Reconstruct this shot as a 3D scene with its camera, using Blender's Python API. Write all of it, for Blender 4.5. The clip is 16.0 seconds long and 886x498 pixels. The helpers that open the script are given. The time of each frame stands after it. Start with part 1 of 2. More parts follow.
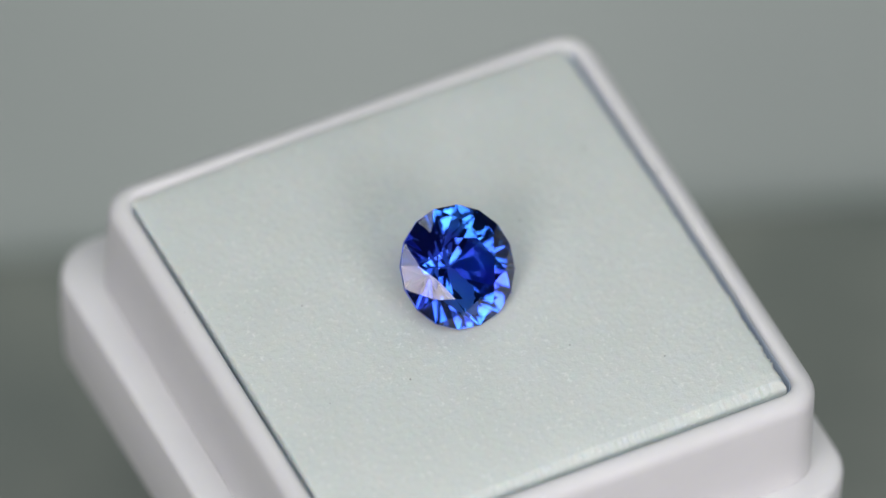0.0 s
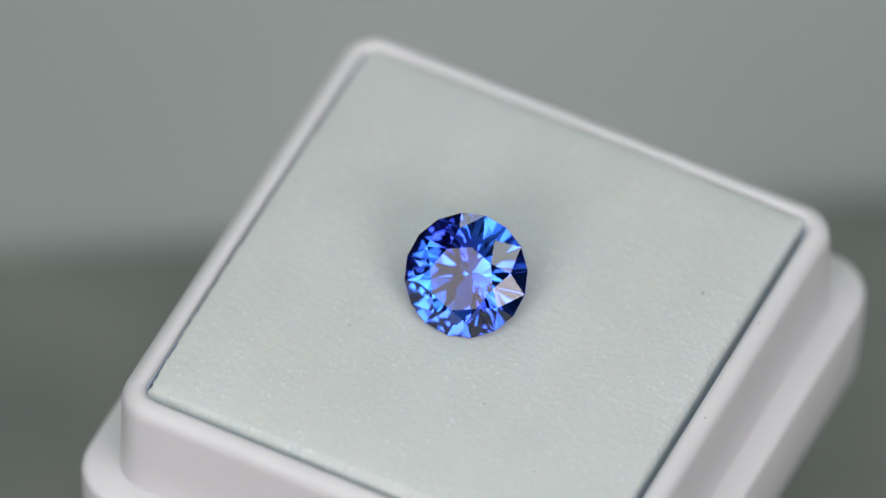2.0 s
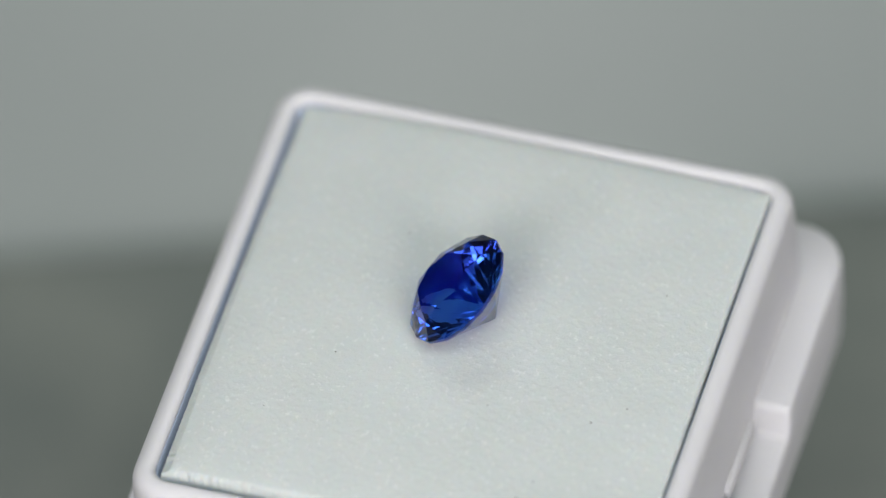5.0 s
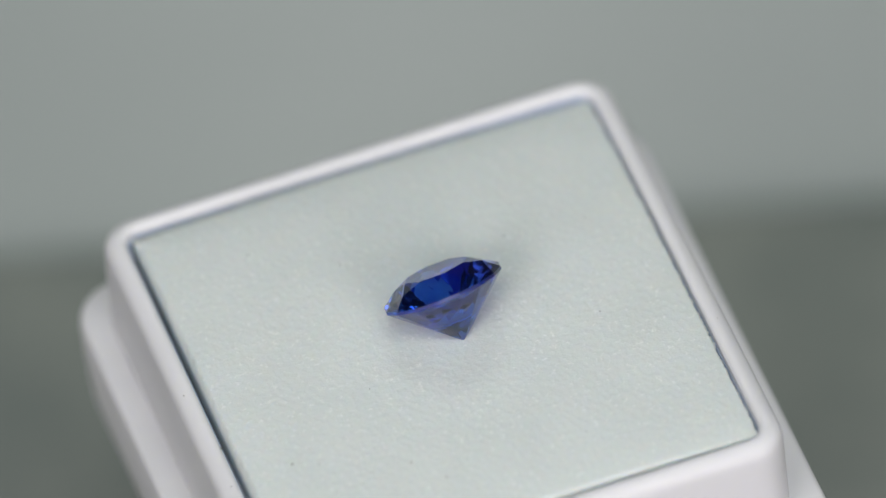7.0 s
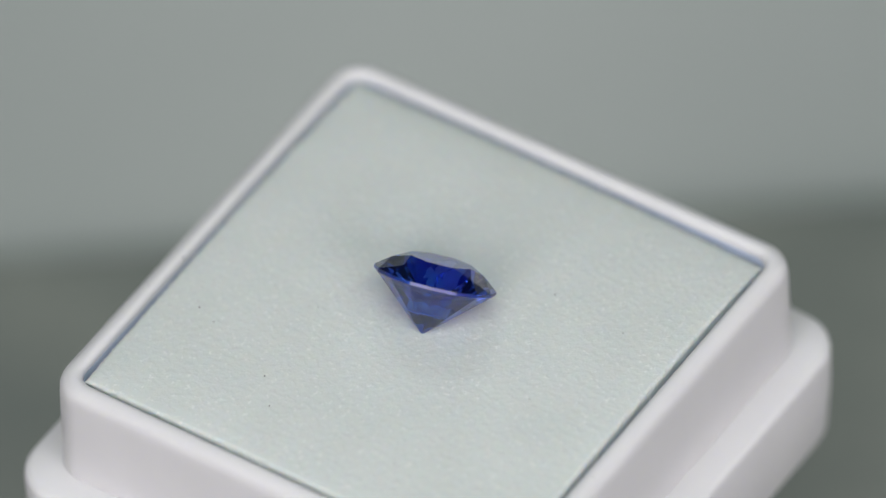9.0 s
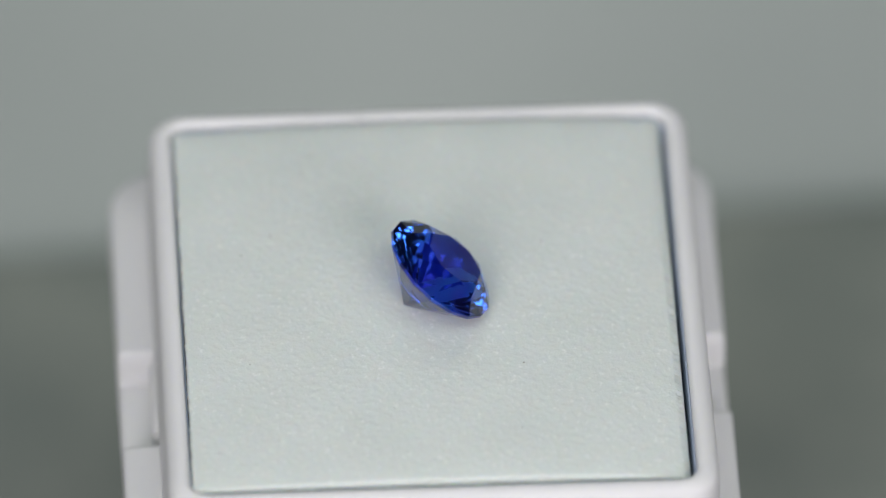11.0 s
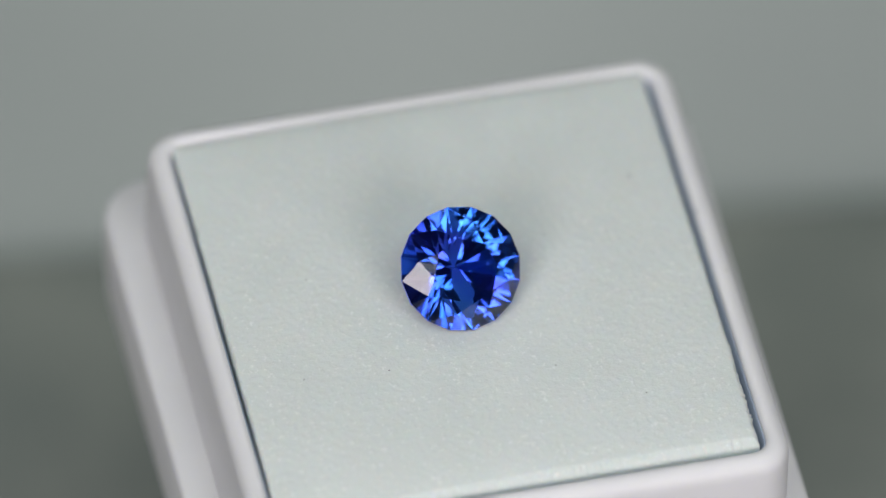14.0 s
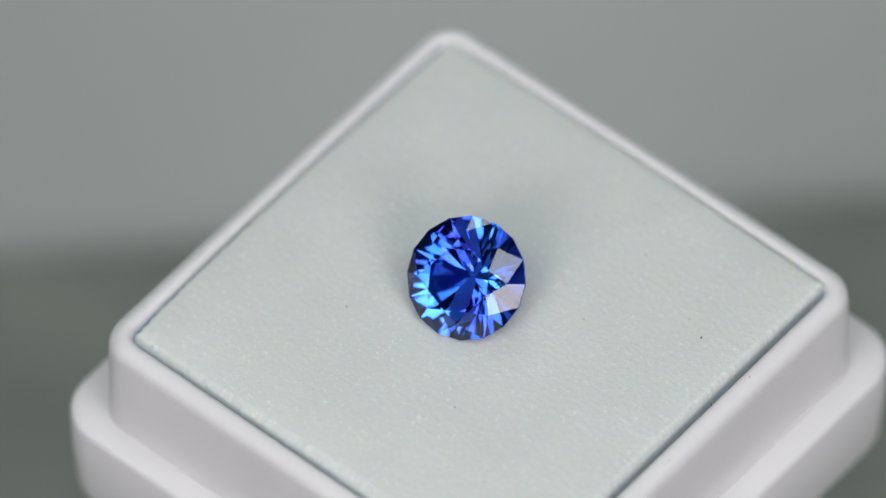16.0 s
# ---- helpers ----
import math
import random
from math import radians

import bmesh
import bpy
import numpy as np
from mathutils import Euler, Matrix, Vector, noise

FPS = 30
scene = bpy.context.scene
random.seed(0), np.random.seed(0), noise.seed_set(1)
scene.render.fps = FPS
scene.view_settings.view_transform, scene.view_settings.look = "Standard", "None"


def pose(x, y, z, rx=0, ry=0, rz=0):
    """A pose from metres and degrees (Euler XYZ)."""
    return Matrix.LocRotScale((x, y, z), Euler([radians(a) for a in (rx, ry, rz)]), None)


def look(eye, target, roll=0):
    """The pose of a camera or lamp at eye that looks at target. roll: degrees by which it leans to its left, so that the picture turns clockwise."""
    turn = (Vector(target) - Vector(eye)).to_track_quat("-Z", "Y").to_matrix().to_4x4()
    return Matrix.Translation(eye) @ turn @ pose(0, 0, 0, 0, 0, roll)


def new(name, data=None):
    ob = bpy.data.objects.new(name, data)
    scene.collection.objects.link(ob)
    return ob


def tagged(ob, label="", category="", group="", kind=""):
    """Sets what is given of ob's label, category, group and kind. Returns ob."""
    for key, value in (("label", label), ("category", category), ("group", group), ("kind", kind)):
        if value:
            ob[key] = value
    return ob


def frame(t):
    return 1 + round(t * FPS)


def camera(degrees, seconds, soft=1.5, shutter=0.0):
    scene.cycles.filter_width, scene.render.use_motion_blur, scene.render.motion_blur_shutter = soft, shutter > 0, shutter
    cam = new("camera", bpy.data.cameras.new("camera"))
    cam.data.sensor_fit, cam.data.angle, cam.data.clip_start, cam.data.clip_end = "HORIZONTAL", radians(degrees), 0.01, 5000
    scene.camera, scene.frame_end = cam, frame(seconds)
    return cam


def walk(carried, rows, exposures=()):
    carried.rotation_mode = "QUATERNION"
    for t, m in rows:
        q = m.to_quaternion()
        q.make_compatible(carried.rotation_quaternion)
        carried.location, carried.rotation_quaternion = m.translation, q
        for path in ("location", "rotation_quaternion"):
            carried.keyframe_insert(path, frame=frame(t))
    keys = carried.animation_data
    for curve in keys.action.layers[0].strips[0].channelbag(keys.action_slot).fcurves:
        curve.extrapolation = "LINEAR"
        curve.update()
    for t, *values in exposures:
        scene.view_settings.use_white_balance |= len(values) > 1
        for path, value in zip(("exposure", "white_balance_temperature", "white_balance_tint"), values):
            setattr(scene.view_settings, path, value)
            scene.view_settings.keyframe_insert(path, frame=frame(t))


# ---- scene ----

MM = 0.001
RIM = 0.115            # height of the box's rim
DECK = 0.066           # height of the tabletop
SPIN = 360 / 13.5      # degrees a second, clockwise from above

# ---- camera ----
cam = camera(4.013, 16.0, soft=1.3)
EYE, AIM = (0.0, -0.45337, 0.64848), (-0.000396, 0.002895, 0.117474)
walk(cam, [(0.0, look(EYE, AIM, -1.31)), (16.0, look(EYE, AIM, -1.31))],
     exposures=[(0.0, 0.0), (1.0, -0.08), (1.5, -0.12), (2.0, -0.09), (2.5, -0.03), (3.0, 0.02), (4.0, 0.06), (6.5, 0.10), (8.0, 0.06),
                (10.5, 0.07), (12.0, 0.01), (13.5, 0.0), (14.5, -0.08), (15.0, -0.12), (15.5, -0.09), (16.0, -0.03)])
cam.data.dof.use_dof = True
cam.data.dof.focus_distance = 0.6968
cam.data.dof.aperture_fstop = 15.5

# ---- light ----
world = bpy.data.worlds.new("room_air")
scene.world = world
world.use_nodes = True
world.node_tree.nodes["Background"].inputs["Color"].default_value = (0.75, 0.85, 0.82, 1)
world.node_tree.nodes["Background"].inputs["Strength"].default_value = 0.0
scene.view_settings.exposure = 0.0


def soft_lamp(name, azimuth, elevation, distance, width, height, power, colour):
    """A softbox aimed at the box; azimuth in degrees from the camera's side, positive to +x."""
    lamp = bpy.data.lights.new(name, "AREA")
    lamp.shape, lamp.size, lamp.size_y = "RECTANGLE", width, height
    lamp.energy, lamp.color = power, colour
    ob = new(name, lamp)
    a, e = radians(azimuth), radians(elevation)
    at = Vector((math.sin(a) * math.cos(e), -math.cos(a) * math.cos(e), math.sin(e))) * distance + Vector((0, 0, RIM))
    ob.matrix_world = look(at, (0, 0, RIM))
    return ob


PINKISH, GREENISH = (1.0, 0.935, 0.985), (0.93, 1.0, 0.99)
soft_lamp("softbox_lamp", -28, 30.7, 0.60, 0.26, 0.226, 1.24, PINKISH)
soft_lamp("softbox_edge_lamp", -26, 45.3, 0.60, 0.25, 0.075, 0.14, PINKISH)
soft_lamp("softbox_lamp", 29.5, 26.5, 0.60, 0.27, 0.29, 1.45, PINKISH)
soft_lamp("overhead_lamp", 4, 69, 0.78, 1.02, 0.21, 2.65, GREENISH)
# added fill light from behind, unseen, placed where few facets mirror it
soft_lamp("rear_fill_lamp", -173, 56, 1.35, 0.55, 0.36, 2.1, GREENISH)


# ---- materials ----
def material(name, colour, rough=0.5, ior=1.45, **more):
    mat = bpy.data.materials.new(name)
    mat.use_nodes = True
    bsdf = mat.node_tree.nodes["Principled BSDF"]
    bsdf.inputs["Base Color"].default_value = (*colour, 1)
    bsdf.inputs["Roughness"].default_value = rough
    bsdf.inputs["IOR"].default_value = ior
    for key, value in more.items():
        bsdf.inputs[key.replace("_", " ")].default_value = value
    return mat, mat.node_tree.nodes, mat.node_tree.links, bsdf


def noise_node(nodes, links, scale, detail=4, rough=0.5, stretch=(1, 1, 1)):
    coord, mapping, tex = nodes.new("ShaderNodeTexCoord"), nodes.new("ShaderNodeMapping"), nodes.new("ShaderNodeTexNoise")
    mapping.inputs["Scale"].default_value = stretch
    tex.inputs["Scale"].default_value, tex.inputs["Detail"].default_value = scale, detail
    tex.inputs["Roughness"].default_value = rough
    links.new(coord.outputs["Object"], mapping.inputs["Vector"])
    links.new(mapping.outputs["Vector"], tex.inputs["Vector"])
    return tex


def ramp_node(nodes, links, source, stops):
    ramp = nodes.new("ShaderNodeValToRGB")
    while len(ramp.color_ramp.elements) < len(stops):
        ramp.color_ramp.elements.new(0.5)
    for el, (at, colour) in zip(ramp.color_ramp.elements, stops):
        el.position, el.color = at, (*colour, 1)
    links.new(source, ramp.inputs["Fac"])
    return ramp


def bump_node(nodes, links, height, strength, distance, normal=None):
    bump = nodes.new("ShaderNodeBump")
    bump.inputs["Strength"].default_value, bump.inputs["Distance"].default_value = strength, distance
    links.new(height, bump.inputs["Height"])
    if normal:
        links.new(normal, bump.inputs["Normal"])
    return bump


def varied(name, colours, scale, rough, bump_scale, bump_depth, ior=1.45, stretch=(1, 1, 1)):
    mat, nodes, links, bsdf = material(name, colours[0], rough, ior)
    big = noise_node(nodes, links, scale, 3, 0.55, stretch)
    ramp = ramp_node(nodes, links, big.outputs["Fac"], [(0.32, colours[0]), (0.68, colours[1])])
    links.new(ramp.outputs["Color"], bsdf.inputs["Base Color"])
    fine = noise_node(nodes, links, bump_scale, 3, 0.6, stretch)
    bump = bump_node(nodes, links, fine.outputs["Fac"], 0.6, bump_depth)
    links.new(bump.outputs["Normal"], bsdf.inputs["Normal"])
    return mat


def foam_material():
    mat, nodes, links, bsdf = material("foam", (0.62, 0.68, 0.65), 0.9)
    big = noise_node(nodes, links, 260, 3, 0.5)
    ramp = ramp_node(nodes, links, big.outputs["Fac"], [(0.3, (0.648, 0.70, 0.670)), (0.7, (0.683, 0.732, 0.704))])
    # light caught by the cell walls, put into the colour as fine pale grains
    grain = noise_node(nodes, links, 3600, 3, 0.6)
    pale = ramp_node(nodes, links, grain.outputs["Fac"], [(0.58, (0, 0, 0)), (0.72, (1, 1, 1))])
    mix = nodes.new("ShaderNodeMix")
    mix.data_type = "RGBA"
    mix_b = [n for n in mix.inputs if n.name == "B" and n.type == "RGBA"][0]
    mix_a = [n for n in mix.inputs if n.name == "A" and n.type == "RGBA"][0]
    mix_b.default_value = (0.785, 0.825, 0.797, 1)
    links.new(pale.outputs["Color"], mix.inputs["Factor"])
    links.new(ramp.outputs["Color"], mix_a)
    out = [n for n in mix.outputs if n.type == "RGBA"][0]
    links.new(out, bsdf.inputs["Base Color"])
    fine = noise_node(nodes, links, 9000, 2, 0.6)
    b1 = bump_node(nodes, links, grain.outputs["Fac"], 0.24, 0.00012)
    b2 = bump_node(nodes, links, fine.outputs["Fac"], 0.40, 0.00006, b1.outputs["Normal"])
    links.new(b2.outputs["Normal"], bsdf.inputs["Normal"])
    bsdf.inputs["Specular IOR Level"].default_value = 0.4
    bsdf.inputs["Subsurface Weight"].default_value = 0.25
    bsdf.inputs["Subsurface Radius"].default_value = (0.5, 0.8, 1.3)
    bsdf.inputs["Subsurface Scale"].default_value = 0.0009
    return mat


def sapphire_material(name, rough, stops):
    """Blue sapphire with the soft colour zoning of the natural stone, from cornflower to violet."""
    mat, nodes, links, bsdf = material(name, stops[1][1], rough, 1.77)
    bsdf.inputs["Transmission Weight"].default_value = 0.985
    zone = noise_node(nodes, links, 420, 1, 0.4)
    ramp = ramp_node(nodes, links, zone.outputs["Fac"], stops)
    links.new(ramp.outputs["Color"], bsdf.inputs["Base Color"])
    return mat


PLASTIC = varied("white_plastic", ((0.745, 0.743, 0.75), (0.785, 0.782, 0.787)), 120, 0.53, 900, 0.00002, 1.49)
PLASTIC_BSDF = PLASTIC.node_tree.nodes["Principled BSDF"]
PLASTIC_BSDF.inputs["Subsurface Weight"].default_value = 0.3
PLASTIC_BSDF.inputs["Subsurface Radius"].default_value = (0.9, 0.9, 1.1)
PLASTIC_BSDF.inputs["Subsurface Scale"].default_value = 0.0012
FOAM = foam_material()
# the bluish shade of the gap, put into a slate-blue colour
GAP_SHADE = varied("gap_shade_blue", ((0.38, 0.44, 0.56), (0.46, 0.52, 0.64)), 300, 0.8, 2500, 0.00003)
ZONES = [(0.36, (0.050, 0.068, 0.88)), (0.5, (0.026, 0.115, 0.92)), (0.64, (0.050, 0.23, 0.95))]
SAPPHIRE = sapphire_material("sapphire", 0.022, ZONES)
# violet-blue for the pavilion, its weaker light put in as a darker tint
SAPPHIRE_LOWER = sapphire_material("sapphire_violet_dimmed", 0.022, [(0.36, (0.014, 0.028, 0.42)), (0.5, (0.012, 0.060, 0.50)), (0.64, (0.018, 0.10, 0.58))])
SAPPHIRE_FROSTED = sapphire_material("sapphire_frosted", 0.35, ZONES)
BLACK_FOAM = varied("black_foam", ((0.010, 0.013, 0.024), (0.018, 0.022, 0.036)), 900, 0.95, 3600, 0.0001)
FLECK = material("dust", (0.09, 0.08, 0.07), 0.9)[0]
TABLE = varied("mat_rubber", ((0.172, 0.197, 0.178), (0.240, 0.262, 0.230)), 95, 0.55, 300, 0.0002)
BOARD = varied("pale_laminate", ((0.42, 0.46, 0.436), (0.485, 0.52, 0.498)), 9, 0.7, 200, 0.0002)
PAINT = varied("room_paint", ((0.13, 0.14, 0.145), (0.16, 0.17, 0.175)), 1.5, 0.8, 60, 0.0004)
DARK = varied("dark_metal", ((0.03, 0.03, 0.032), (0.05, 0.05, 0.052)), 40, 0.45, 400, 0.0001)


# ---- builders ----
def part(name, bm, mat, parent=None, label="", smooth=True):
    mesh = bpy.data.meshes.new(name)
    bmesh.ops.recalc_face_normals(bm, faces=bm.faces)
    for face in bm.faces:
        face.smooth = smooth
    bm.to_mesh(mesh)
    bm.free()
    mesh.materials.append(mat)
    ob = new(name, mesh)
    ob.parent = parent
    return tagged(ob, label=label)


def block(x0, x1, y0, y1, z0, z1, bevel=0.0):
    bm = bmesh.new()
    bmesh.ops.create_cube(bm, size=1)
    for v in bm.verts:
        v.co = Vector(((x0 + x1) / 2 + v.co.x * (x1 - x0), (y0 + y1) / 2 + v.co.y * (y1 - y0), (z0 + z1) / 2 + v.co.z * (z1 - z0)))
    if bevel:
        bmesh.ops.bevel(bm, geom=bm.edges, offset=bevel, segments=2, affect="EDGES", profile=0.5)
    return bm


def square_loop(half, radius, cuts, arc=7):
    """A rounded square, counter-clockwise from the middle of its east side; cuts: where its sides have points of their own."""
    inner = half - radius
    points = []
    for quarter in range(4):
        turn = quarter * math.pi / 2
        side = [(half, m) for m in sorted(cuts)]
        bend = [(inner + radius * math.cos(a), inner + radius * math.sin(a)) for a in np.linspace(0, math.pi / 2, arc + 1)]
        for x, y in side + bend:
            points.append((x * math.cos(turn) - y * math.sin(turn), x * math.sin(turn) + y * math.cos(turn)))
    return points


def loft(bm, loops, close_last=True):
    """Joins loops of equal length with quads; the last one is closed with a face."""
    rings = [[bm.verts.new(p) for p in loop] for loop in loops]
    for a, b in zip(rings, rings[1:]):
        n = len(a)
        for i in range(n):
            bm.faces.new((a[i], a[(i + 1) % n], b[(i + 1) % n], b[i]))
    if close_last:
        bm.faces.new(rings[-1])
    return rings


# ---- the room ----
def build_room():
    for name, box in (("wall_north", (-1.6, 1.6, 1.5, 1.6, -0.75, 1.75)), ("wall_south", (-1.6, 1.6, -1.6, -1.5, -0.75, 1.75)),
                      ("wall_west", (-1.7, -1.6, -1.6, 1.6, -0.75, 1.75)), ("wall_east", (1.6, 1.7, -1.6, 1.6, -0.75, 1.75)),
                      ("floor", (-1.7, 1.7, -1.6, 1.6, -0.85, -0.75)), ("ceiling", (-1.7, 1.7, -1.6, 1.6, 1.75, 1.85))):
        tagged(part(name, block(*box), PAINT, smooth=False), "plain grey painted surface of the dim room", "room", kind="structure")


def build_table():
    table = tagged(new("table"), "pale grey laminate table under the spinning box", "table")
    part("tabletop", block(-0.7, 0.7, -0.6, 0.8, DECK - 0.03, DECK, 0.003), BOARD, table, smooth=False)
    for x in (-0.65, 0.65):
        for y in (-0.55, 0.75):
            part("leg", block(x - 0.025, x + 0.025, y - 0.025, y + 0.025, -0.75, DECK - 0.03, 0.003), DARK, table, smooth=False)
    bm = block(-0.45, 0.45, -0.56, 0.0, 0.0, 0.002, 0.0006)
    mat = tagged(part("table_mat", bm, TABLE, smooth=False), "dark grey-green smooth mat lying on the light table", "mat")
    mat.matrix_basis = pose(0, 0.0475, DECK, 0, 0, 3.4)


# ---- the box, the foam, the gemstone ----
NOTCH = (-3.95, 3.05)


def build_box():
    box = tagged(new("gem_box"), "glossy white plastic gem display box without its lid", "box")
    cuts = np.linspace(-11.5, 11.5, 24)
    tray = bmesh.new()
    profile = [(15.28, 2.15, -7.6), (15.13, 1.98, -0.65), (15.1, 1.95, -0.26), (15.01, 1.9, 0.02), (14.84, 1.74, 0.23), (14.55, 1.52, 0.39),
               (14.28, 1.3, 0.45), (14.08, 1.15, 0.41), (13.94, 1.05, 0.24), (13.89, 1.01, 0.0), (13.9, 1.0, -6.4)]
    loft(tray, [[(x * MM, y * MM, z * MM) for x, y in square_loop(h, r, cuts)] for h, r, z in profile])
    part("tray", tray, PLASTIC, box)
    # added band on the inner wall; its colour stands for the gap's shade
    shade_band = bmesh.new()
    loft(shade_band, [[(x * MM, y * MM, z * MM) for x, y in square_loop(h, r, cuts)] for h, r, z in
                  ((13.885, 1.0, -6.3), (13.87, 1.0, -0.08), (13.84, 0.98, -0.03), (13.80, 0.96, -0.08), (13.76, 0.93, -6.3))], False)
    part("shade_band", shade_band, GAP_SHADE, box, "added slate-blue band for the bluish shade inside the rim")
    # the outer base: a shelf round the tray, cut down in the middle of two sides
    n0, n1 = NOTCH
    cuts = [*np.linspace(-11.5, -5.6, 6), *np.linspace(-5, 5, 41), *np.linspace(5.6, 11.5, 6)]
    base = bmesh.new()
    loops = []
    for h, r, z, drop in ((14.5, 1.9, -6.25, 1), (15.5, 2.2, -6.27, 1), (16.6, 2.6, -6.32, 1), (16.86, 2.7, -6.38, 1), (16.98, 2.8, -6.52, 1), (17.03, 2.85, -6.8, 1),
                          (17.0, 2.85, -9.3, 0), (16.8, 2.8, -12.6, 0), (16.6, 2.7, -13.1, 0), (16.1, 2.4, -13.3, 0), (14.0, 2.0, -13.3, 0)):
        loop = []
        for x, y in square_loop(h, r, cuts):
            zz = z
            first = n0 if y > 0 else n0 + 1.3      # one notch is shorter
            if drop and abs(y) > 14 and first < x < n1:
                edge = min((x - first) / 0.6, (n1 - x) / 0.6, 1.0)
                zz -= 2.0 * edge * edge * (3 - 2 * edge)
            loop.append(((x - 0.18) * MM, (y + 0.28) * MM, zz * MM))
        loops.append(loop)
    loft(base, loops)
    part("base", base, PLASTIC, box)
    for side in (-1, 1):
        bm = block(-3.0 * MM, 2.2 * MM, -0.3 * MM, 0.3 * MM, -0.5 * MM, 0.5 * MM, 0.2 * MM)
        catch = part("catch", bm, PLASTIC, box)
        catch.location = (0, side * 15.25 * MM, -6.9 * MM)
    for x, y, size in ((14.36, 6.04, 0.05), (13.95, 3.23, 0.06), (14.6, -1.2, 0.035), (-14.5, 5.1, 0.03)):
        bm = bmesh.new()
        bmesh.ops.create_icosphere(bm, subdivisions=1, radius=size * MM, matrix=Matrix.Translation((x * MM, y * MM, 0.41 * MM)))
        for v in bm.verts:
            v.co += Vector((random.uniform(-1, 1), random.uniform(-1, 1), 0)) * size * 0.6 * MM
        part("fleck", bm, FLECK, box, "tiny dark dust fleck")
    return box


HALF = 13.48


def foam_height(x, y):
    u, v = abs(x) / HALF, abs(y) / HALF
    sag = (0.28 - 0.008 * x) * max(0.0, -y / HALF) ** 4   # one edge is pressed down
    return 1.03 - 0.27 * (u * u + v * v) - 0.14 * min(1.0, max(u, v)) ** 14 + 0.006 * x - 0.006 * y - sag


def build_foam():
    n = 300
    bm = bmesh.new()
    grid = []
    for j in range(n + 1):
        row = []
        for i in range(n + 1):
            u, v = 2 * i / n - 1, 2 * j / n - 1
            x, y = u * HALF, v * HALF
            edge = max(abs(u), abs(v))
            z = foam_height(x, y) + 0.012 * noise.noise((x * 1.1, y * 1.1, 2.0)) + 0.021 * noise.noise((x * 3.2, y * 3.2, 3.0)) + 0.014 * noise.noise((x * 6.5, y * 6.5, 7.0))
            y += (0.06 + 0.10 * u) * max(0.0, -v) ** 6
            if edge > 0.996:
                # the torn edge wanders in and out, never along itself
                torn = 1.0 + 2.2 * max(0.0, 1 - math.hypot(u - 1, v + 0.8) / 0.5)
                wander = 0.07 * noise.noise((x * 1.2, y * 1.2, 1.0)) + (0.09 * noise.noise((x * 5, y * 5, 5.0)) + 0.05 * noise.noise((x * 11, y * 11, 9.0))) * (0.6 + 0.4 * torn) + random.uniform(-0.03, 0.03) * torn
                x += wander if abs(u) > 0.996 else 0.0
                y += wander if abs(v) > 0.996 else 0.0
                z -= 0.05 + 0.08 * random.random()
            row.append(bm.verts.new((x * MM, y * MM, z * MM)))
        grid.append(row)
    for j in range(n):
        for i in range(n):
            bm.faces.new((grid[j][i], grid[j][i + 1], grid[j + 1][i + 1], grid[j + 1][i]))
    rim = grid[0][:-1] + [r[-1] for r in grid[:-1]] + grid[-1][:0:-1] + [r[0] for r in grid[:0:-1]]

    def straight(co, rough):
        """The cut side below the top edge, truer than the edge."""
        out = []
        for c, ahead, behind in ((co.x, 0.14, -0.02), (co.y, -0.02, 0.36)):
            edge = math.copysign((HALF + (ahead if c > 0 else behind)) * MM, c)
            out.append(edge + (c - edge) * rough if abs(c) > (HALF - 0.45) * MM else c)
        return out

    def cut_side(mesh, first, levels):
        """Carries the rim's outline down, level by level."""
        last = first
        for drop, rough in levels:
            ring = [mesh.verts.new((*straight(v.co, rough), v.co.z * (1 if drop < 0.2 else 0.3 if drop < 1 else 0) - drop * MM)) for v in rim]
            for i in range(len(ring)):
                mesh.faces.new((last[i], ring[i], ring[(i + 1) % len(ring)], last[(i + 1) % len(ring)]))
            last = ring
        return last

    # the pad is pale on top and black underneath
    under = bmesh.new()
    start = [under.verts.new((*straight(v.co, 0.0), -1.6 * MM)) for v in rim]
    under.faces.new(cut_side(under, start, ((2.4, 0.0), (7.0, 0.0))))
    cut_side(bm, rim, ((0.13, 0.3), (0.5, 0.06), (1.6, 0.0)))
    foam = tagged(part("foam_pad", bm, FOAM), "pale grey-green fine-celled foam pad with rough cut edges in the box", "foam pad")
    part("lower_layer", under, BLACK_FOAM, foam, "black foam underlayer seen in the gap")
    # crumbs torn from the cut edge hang in the gap
    for k in range(16):
        y, size = random.uniform(-9, 12.5), random.uniform(0.03, 0.09)
        bm = bmesh.new()
        bmesh.ops.create_icosphere(bm, subdivisions=1, radius=size * MM)
        for v in bm.verts:
            v.co *= random.uniform(0.6, 1.3)
        crumb = part("crumb", bm, FOAM, foam, "pale torn foam crumb")
        crumb.location = ((HALF + random.uniform(0.02, 0.12)) * MM, y * MM, random.uniform(-0.1, 0.35) * MM)
    for x, y, size in ((10.97, 5.95, 0.06), (-5.36, -5.08, 0.045), (9.65, 6.5, 0.035), (4.96, 8.41, 0.05), (3.51, 10.1, 0.04), (5.28, 2.62, 0.03),
                       (-4.68, 9.99, 0.03), (-10.06, -4.69, 0.03), (3.73, -6.61, 0.03), (-8.4, 2.2, 0.03), (8.2, -9.4, 0.035)):
        bm = bmesh.new()
        bmesh.ops.create_icosphere(bm, subdivisions=1, radius=size * MM, matrix=Matrix.Translation((x * MM, y * MM, (foam_height(x, y) + 0.02) * MM)))
        for v in bm.verts:
            v.co += Vector((random.uniform(-1, 1), random.uniform(-1, 1), 0)) * size * 0.4 * MM
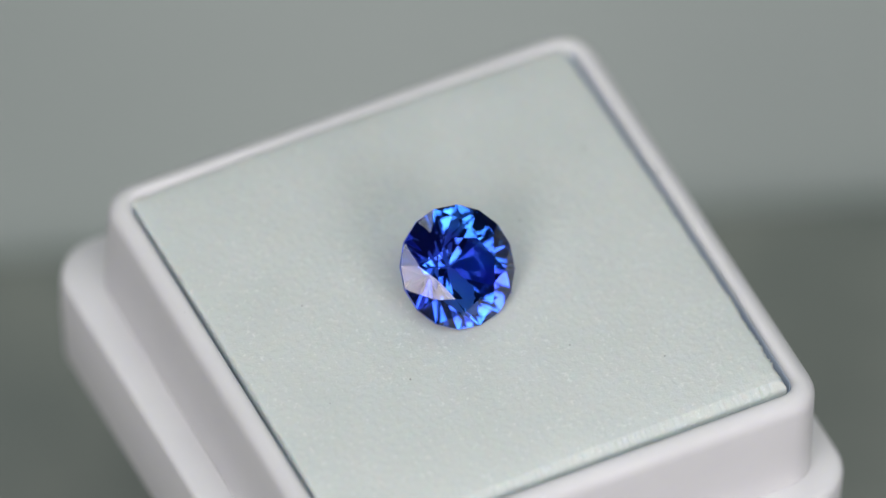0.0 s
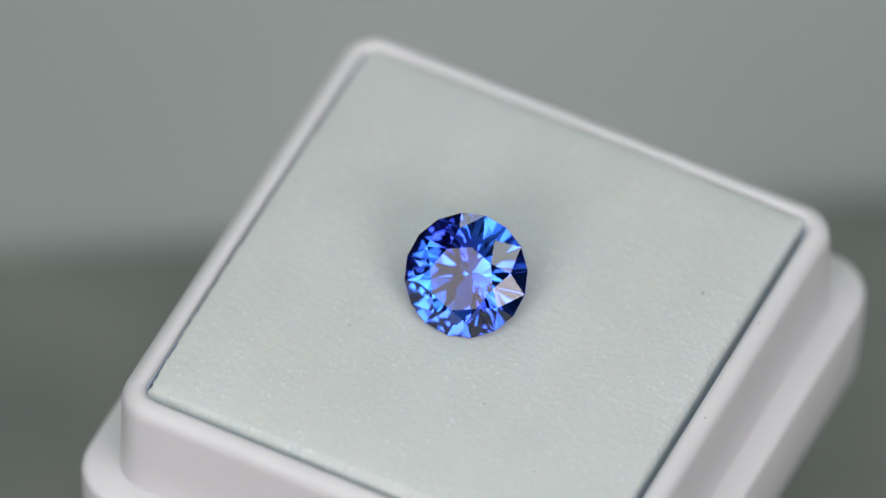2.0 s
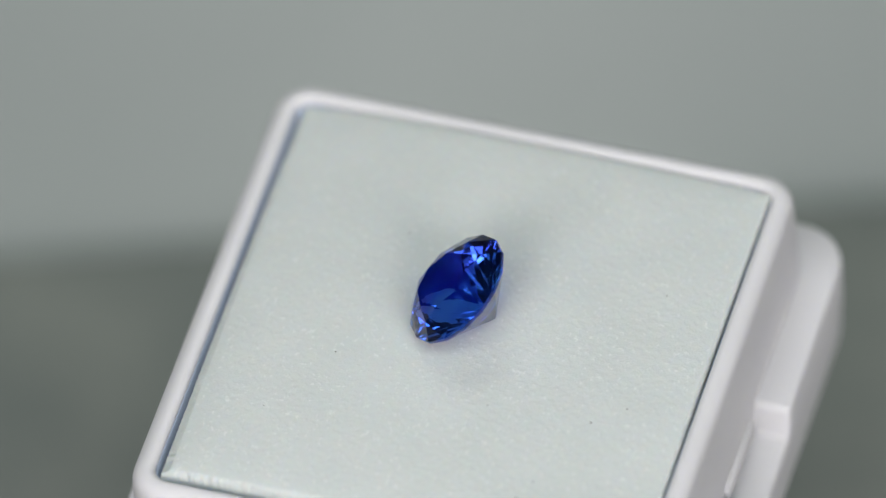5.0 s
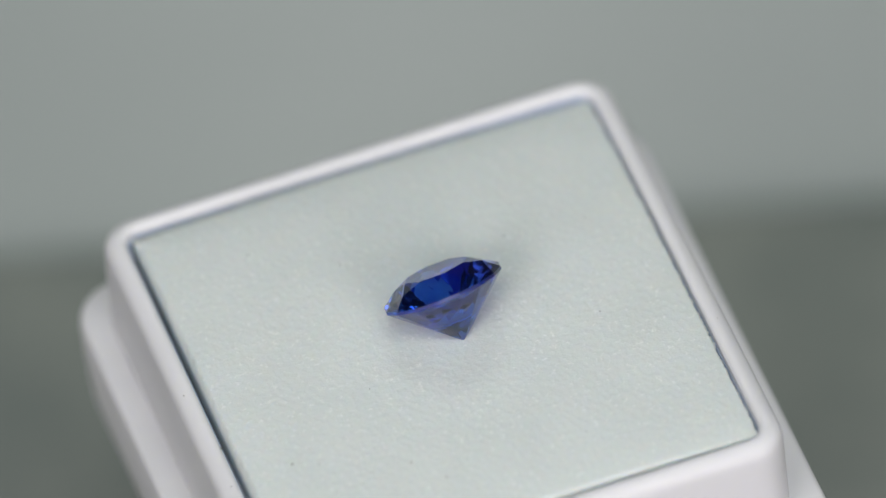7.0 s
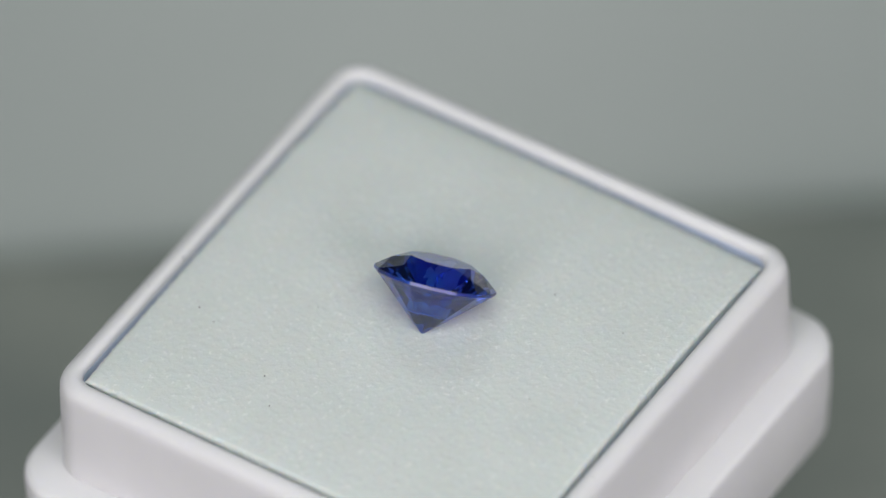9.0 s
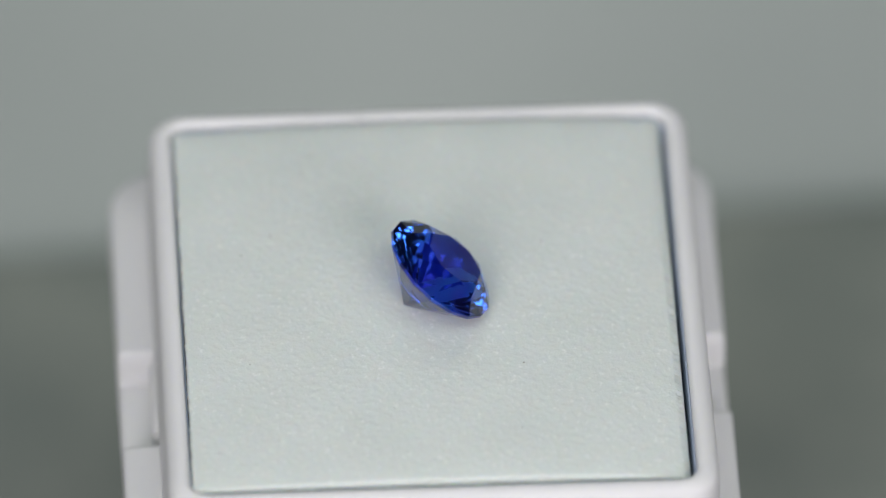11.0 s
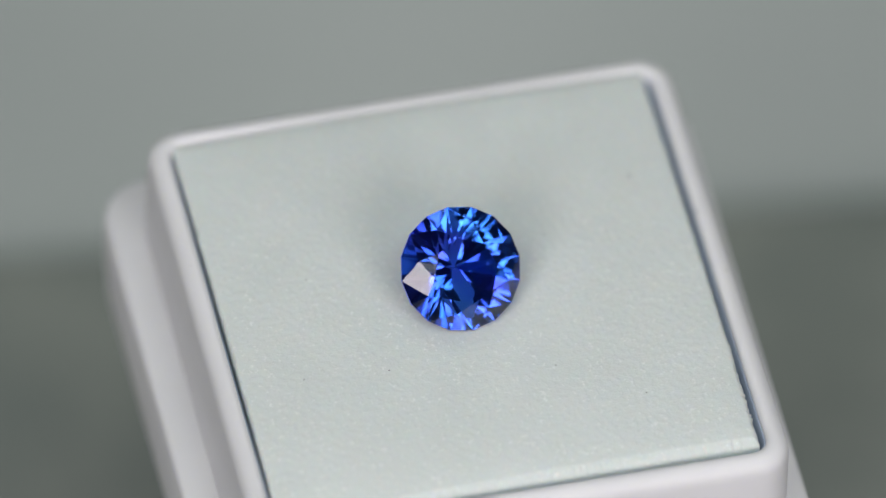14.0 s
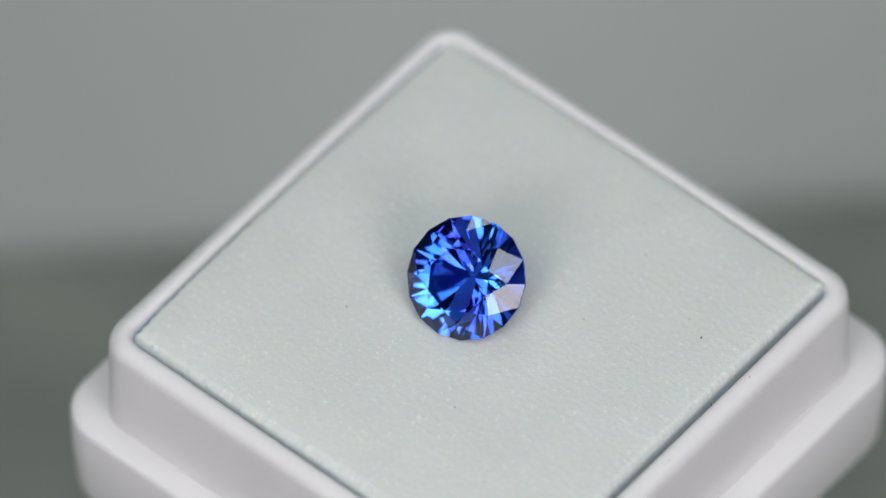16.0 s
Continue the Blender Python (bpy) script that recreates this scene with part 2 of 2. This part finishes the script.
        part("fleck", bm, FLECK, foam, "tiny dark dust fleck")
    return foam


def build_gem():
    """A round brilliant: 8 stars, 8 kites, 16 upper halves, a faceted girdle, 8 mains and 16 lower halves."""
    r, g, rt, crown, rs, depth, rl = 3.46, 0.09, 1.84, 1.0, 2.60, 3.166, 0.62
    off_x, off_y = 0.17, -0.085      # the table was cut a little off the centre

    def ring(radius, z, first, count):
        return [Vector((radius * math.cos(radians(first + 360 / count * k)), radius * math.sin(radians(first + 360 / count * k)), z)) for k in range(count)]

    top, low = ring(r, g, 0, 16), ring(r, -g, 0, 16)
    table = [p + Vector((off_x, off_y, 0)) for p in ring(rt, g + crown, 22.5, 8)]
    # each kite lies in the plane of its table corner and of the girdle's tangent at its tip
    planes = []
    for k in range(8):
        tip = top[2 * k + 1]
        normal = Vector((-tip.y, tip.x, 0)).cross(table[k] - tip).normalized()
        planes.append((normal, normal.dot(tip)))
    star = []
    for k in range(8):
        (n1, d1), (n2, d2) = planes[k - 1], planes[k]
        out = Vector((math.cos(radians(45 * k)), math.sin(radians(45 * k)), 0))
        star.append(Matrix((n1, n2, out)).inverted() @ Vector((d1, d2, rs)))
    lower = ring(rl, -g - (depth - g) * (r - rl * math.cos(radians(22.5))) / r, 0, 8)
    culet = Vector((0, 0, -depth))
    upper_faces, lower_faces, girdle_faces = [], [], []
    for k in range(8):
        m = (k + 1) % 8
        a, b, c = top[2 * k], top[2 * k + 1], top[(2 * k + 2) % 16]
        upper_faces += [(table[k - 1], star[k], table[k]), (table[k], star[k], b, star[m]), (star[k], a, b), (star[m], b, c)]
        d, e, f = low[2 * k], low[2 * k + 1], low[(2 * k + 2) % 16]
        lower_faces += [(culet, lower[m], e, lower[k]), (lower[k], e, d), (lower[m], f, e)]
    for k in range(16):
        girdle_faces.append((top[k], low[k], low[(k + 1) % 16], top[(k + 1) % 16]))

    gem = tagged(new("gemstone"), "round brilliant-cut blue sapphire leaning on the foam", "gemstone")
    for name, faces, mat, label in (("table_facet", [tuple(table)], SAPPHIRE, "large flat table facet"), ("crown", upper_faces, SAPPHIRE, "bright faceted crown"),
                                    ("girdle", girdle_faces, SAPPHIRE_FROSTED, "thin frosted girdle"), ("pavilion", lower_faces, SAPPHIRE_LOWER, "violet-blue faceted pavilion, darkened in colour")):
        points, index = [], []
        for face in faces:
            normal = (face[1] - face[0]).cross(face[2] - face[0])
            middle = sum(face, Vector()) / len(face)
            ordered = face if normal.dot(middle - Vector((0, 0, -0.5))) > 0 else face[::-1]
            row = []
            for p in ordered:
                near = [i for i, q in enumerate(points) if (q - p).length < 1e-6]
                if not near:
                    points.append(p)
                row.append(near[0] if near else len(points) - 1)
            index.append(row)
        mesh = bpy.data.meshes.new(name)
        mesh.from_pydata([p * MM for p in points], [], index)
        mesh.materials.append(mat)
        ob = new(name, mesh)
        ob.parent = gem
        tagged(ob, label=label)
    return gem


def build_riser():
    """The turning post that carries the box; its top leans with the box."""
    bm = bmesh.new()
    bottom = (-13.3) * MM
    loops = []
    for radius, z in ((9, DECK - RIM + 0.002), (9, DECK - RIM + 0.006), (6, DECK - RIM + 0.008), (6, bottom - 0.004), (9, bottom - 0.003), (9, bottom)):
        loop = []
        for k in range(32):
            x, y = radius * MM * math.cos(k * math.pi / 16), radius * MM * math.sin(k * math.pi / 16)
            lean = (-0.04440 * x + 0.03088 * y) if z > -0.03 else 0.0
            loop.append((x, y, z + lean))
        loops.append(loop)
    loft(bm, loops)
    bm.faces.new([v for v in bm.verts][:32][::-1])
    return tagged(part("turntable_post", bm, DARK, smooth=False), "small dark turning post hidden under the box", "post")


build_room()
build_table()
gem_box = build_box()
foam_pad = build_foam()
gemstone = build_gem()
post = build_riser()


# ---- what turns ----
def motions():
    box_seat = pose(1.0904 * MM, 1.0704 * MM, 0, 0, 0, -1.004) @ pose(0, 0, 0, 1.769, 2.542, 0)
    gem_seat = pose(0.684 * MM, 0.537 * MM, 3.366 * MM, 0, 0, -78.667) @ pose(0, 0, 0, 0, 42.107, 0) @ pose(0, 0, 0, 0, 0, 14.7)
    post_seat = pose(1.0904 * MM, 1.0704 * MM, 0, 0, 0, -1.004)
    foam_seat = box_seat @ pose(-0.17 * MM, 0.27 * MM, 0)
    for thing, seat in ((gem_box, box_seat), (foam_pad, foam_seat), (gemstone, gem_seat), (post, post_seat)):
        walk(thing, [(k / 4, pose(0, 0, RIM, 0, 0, -SPIN * (k / 4 - 1.0)) @ seat) for k in range(65)])


motions()
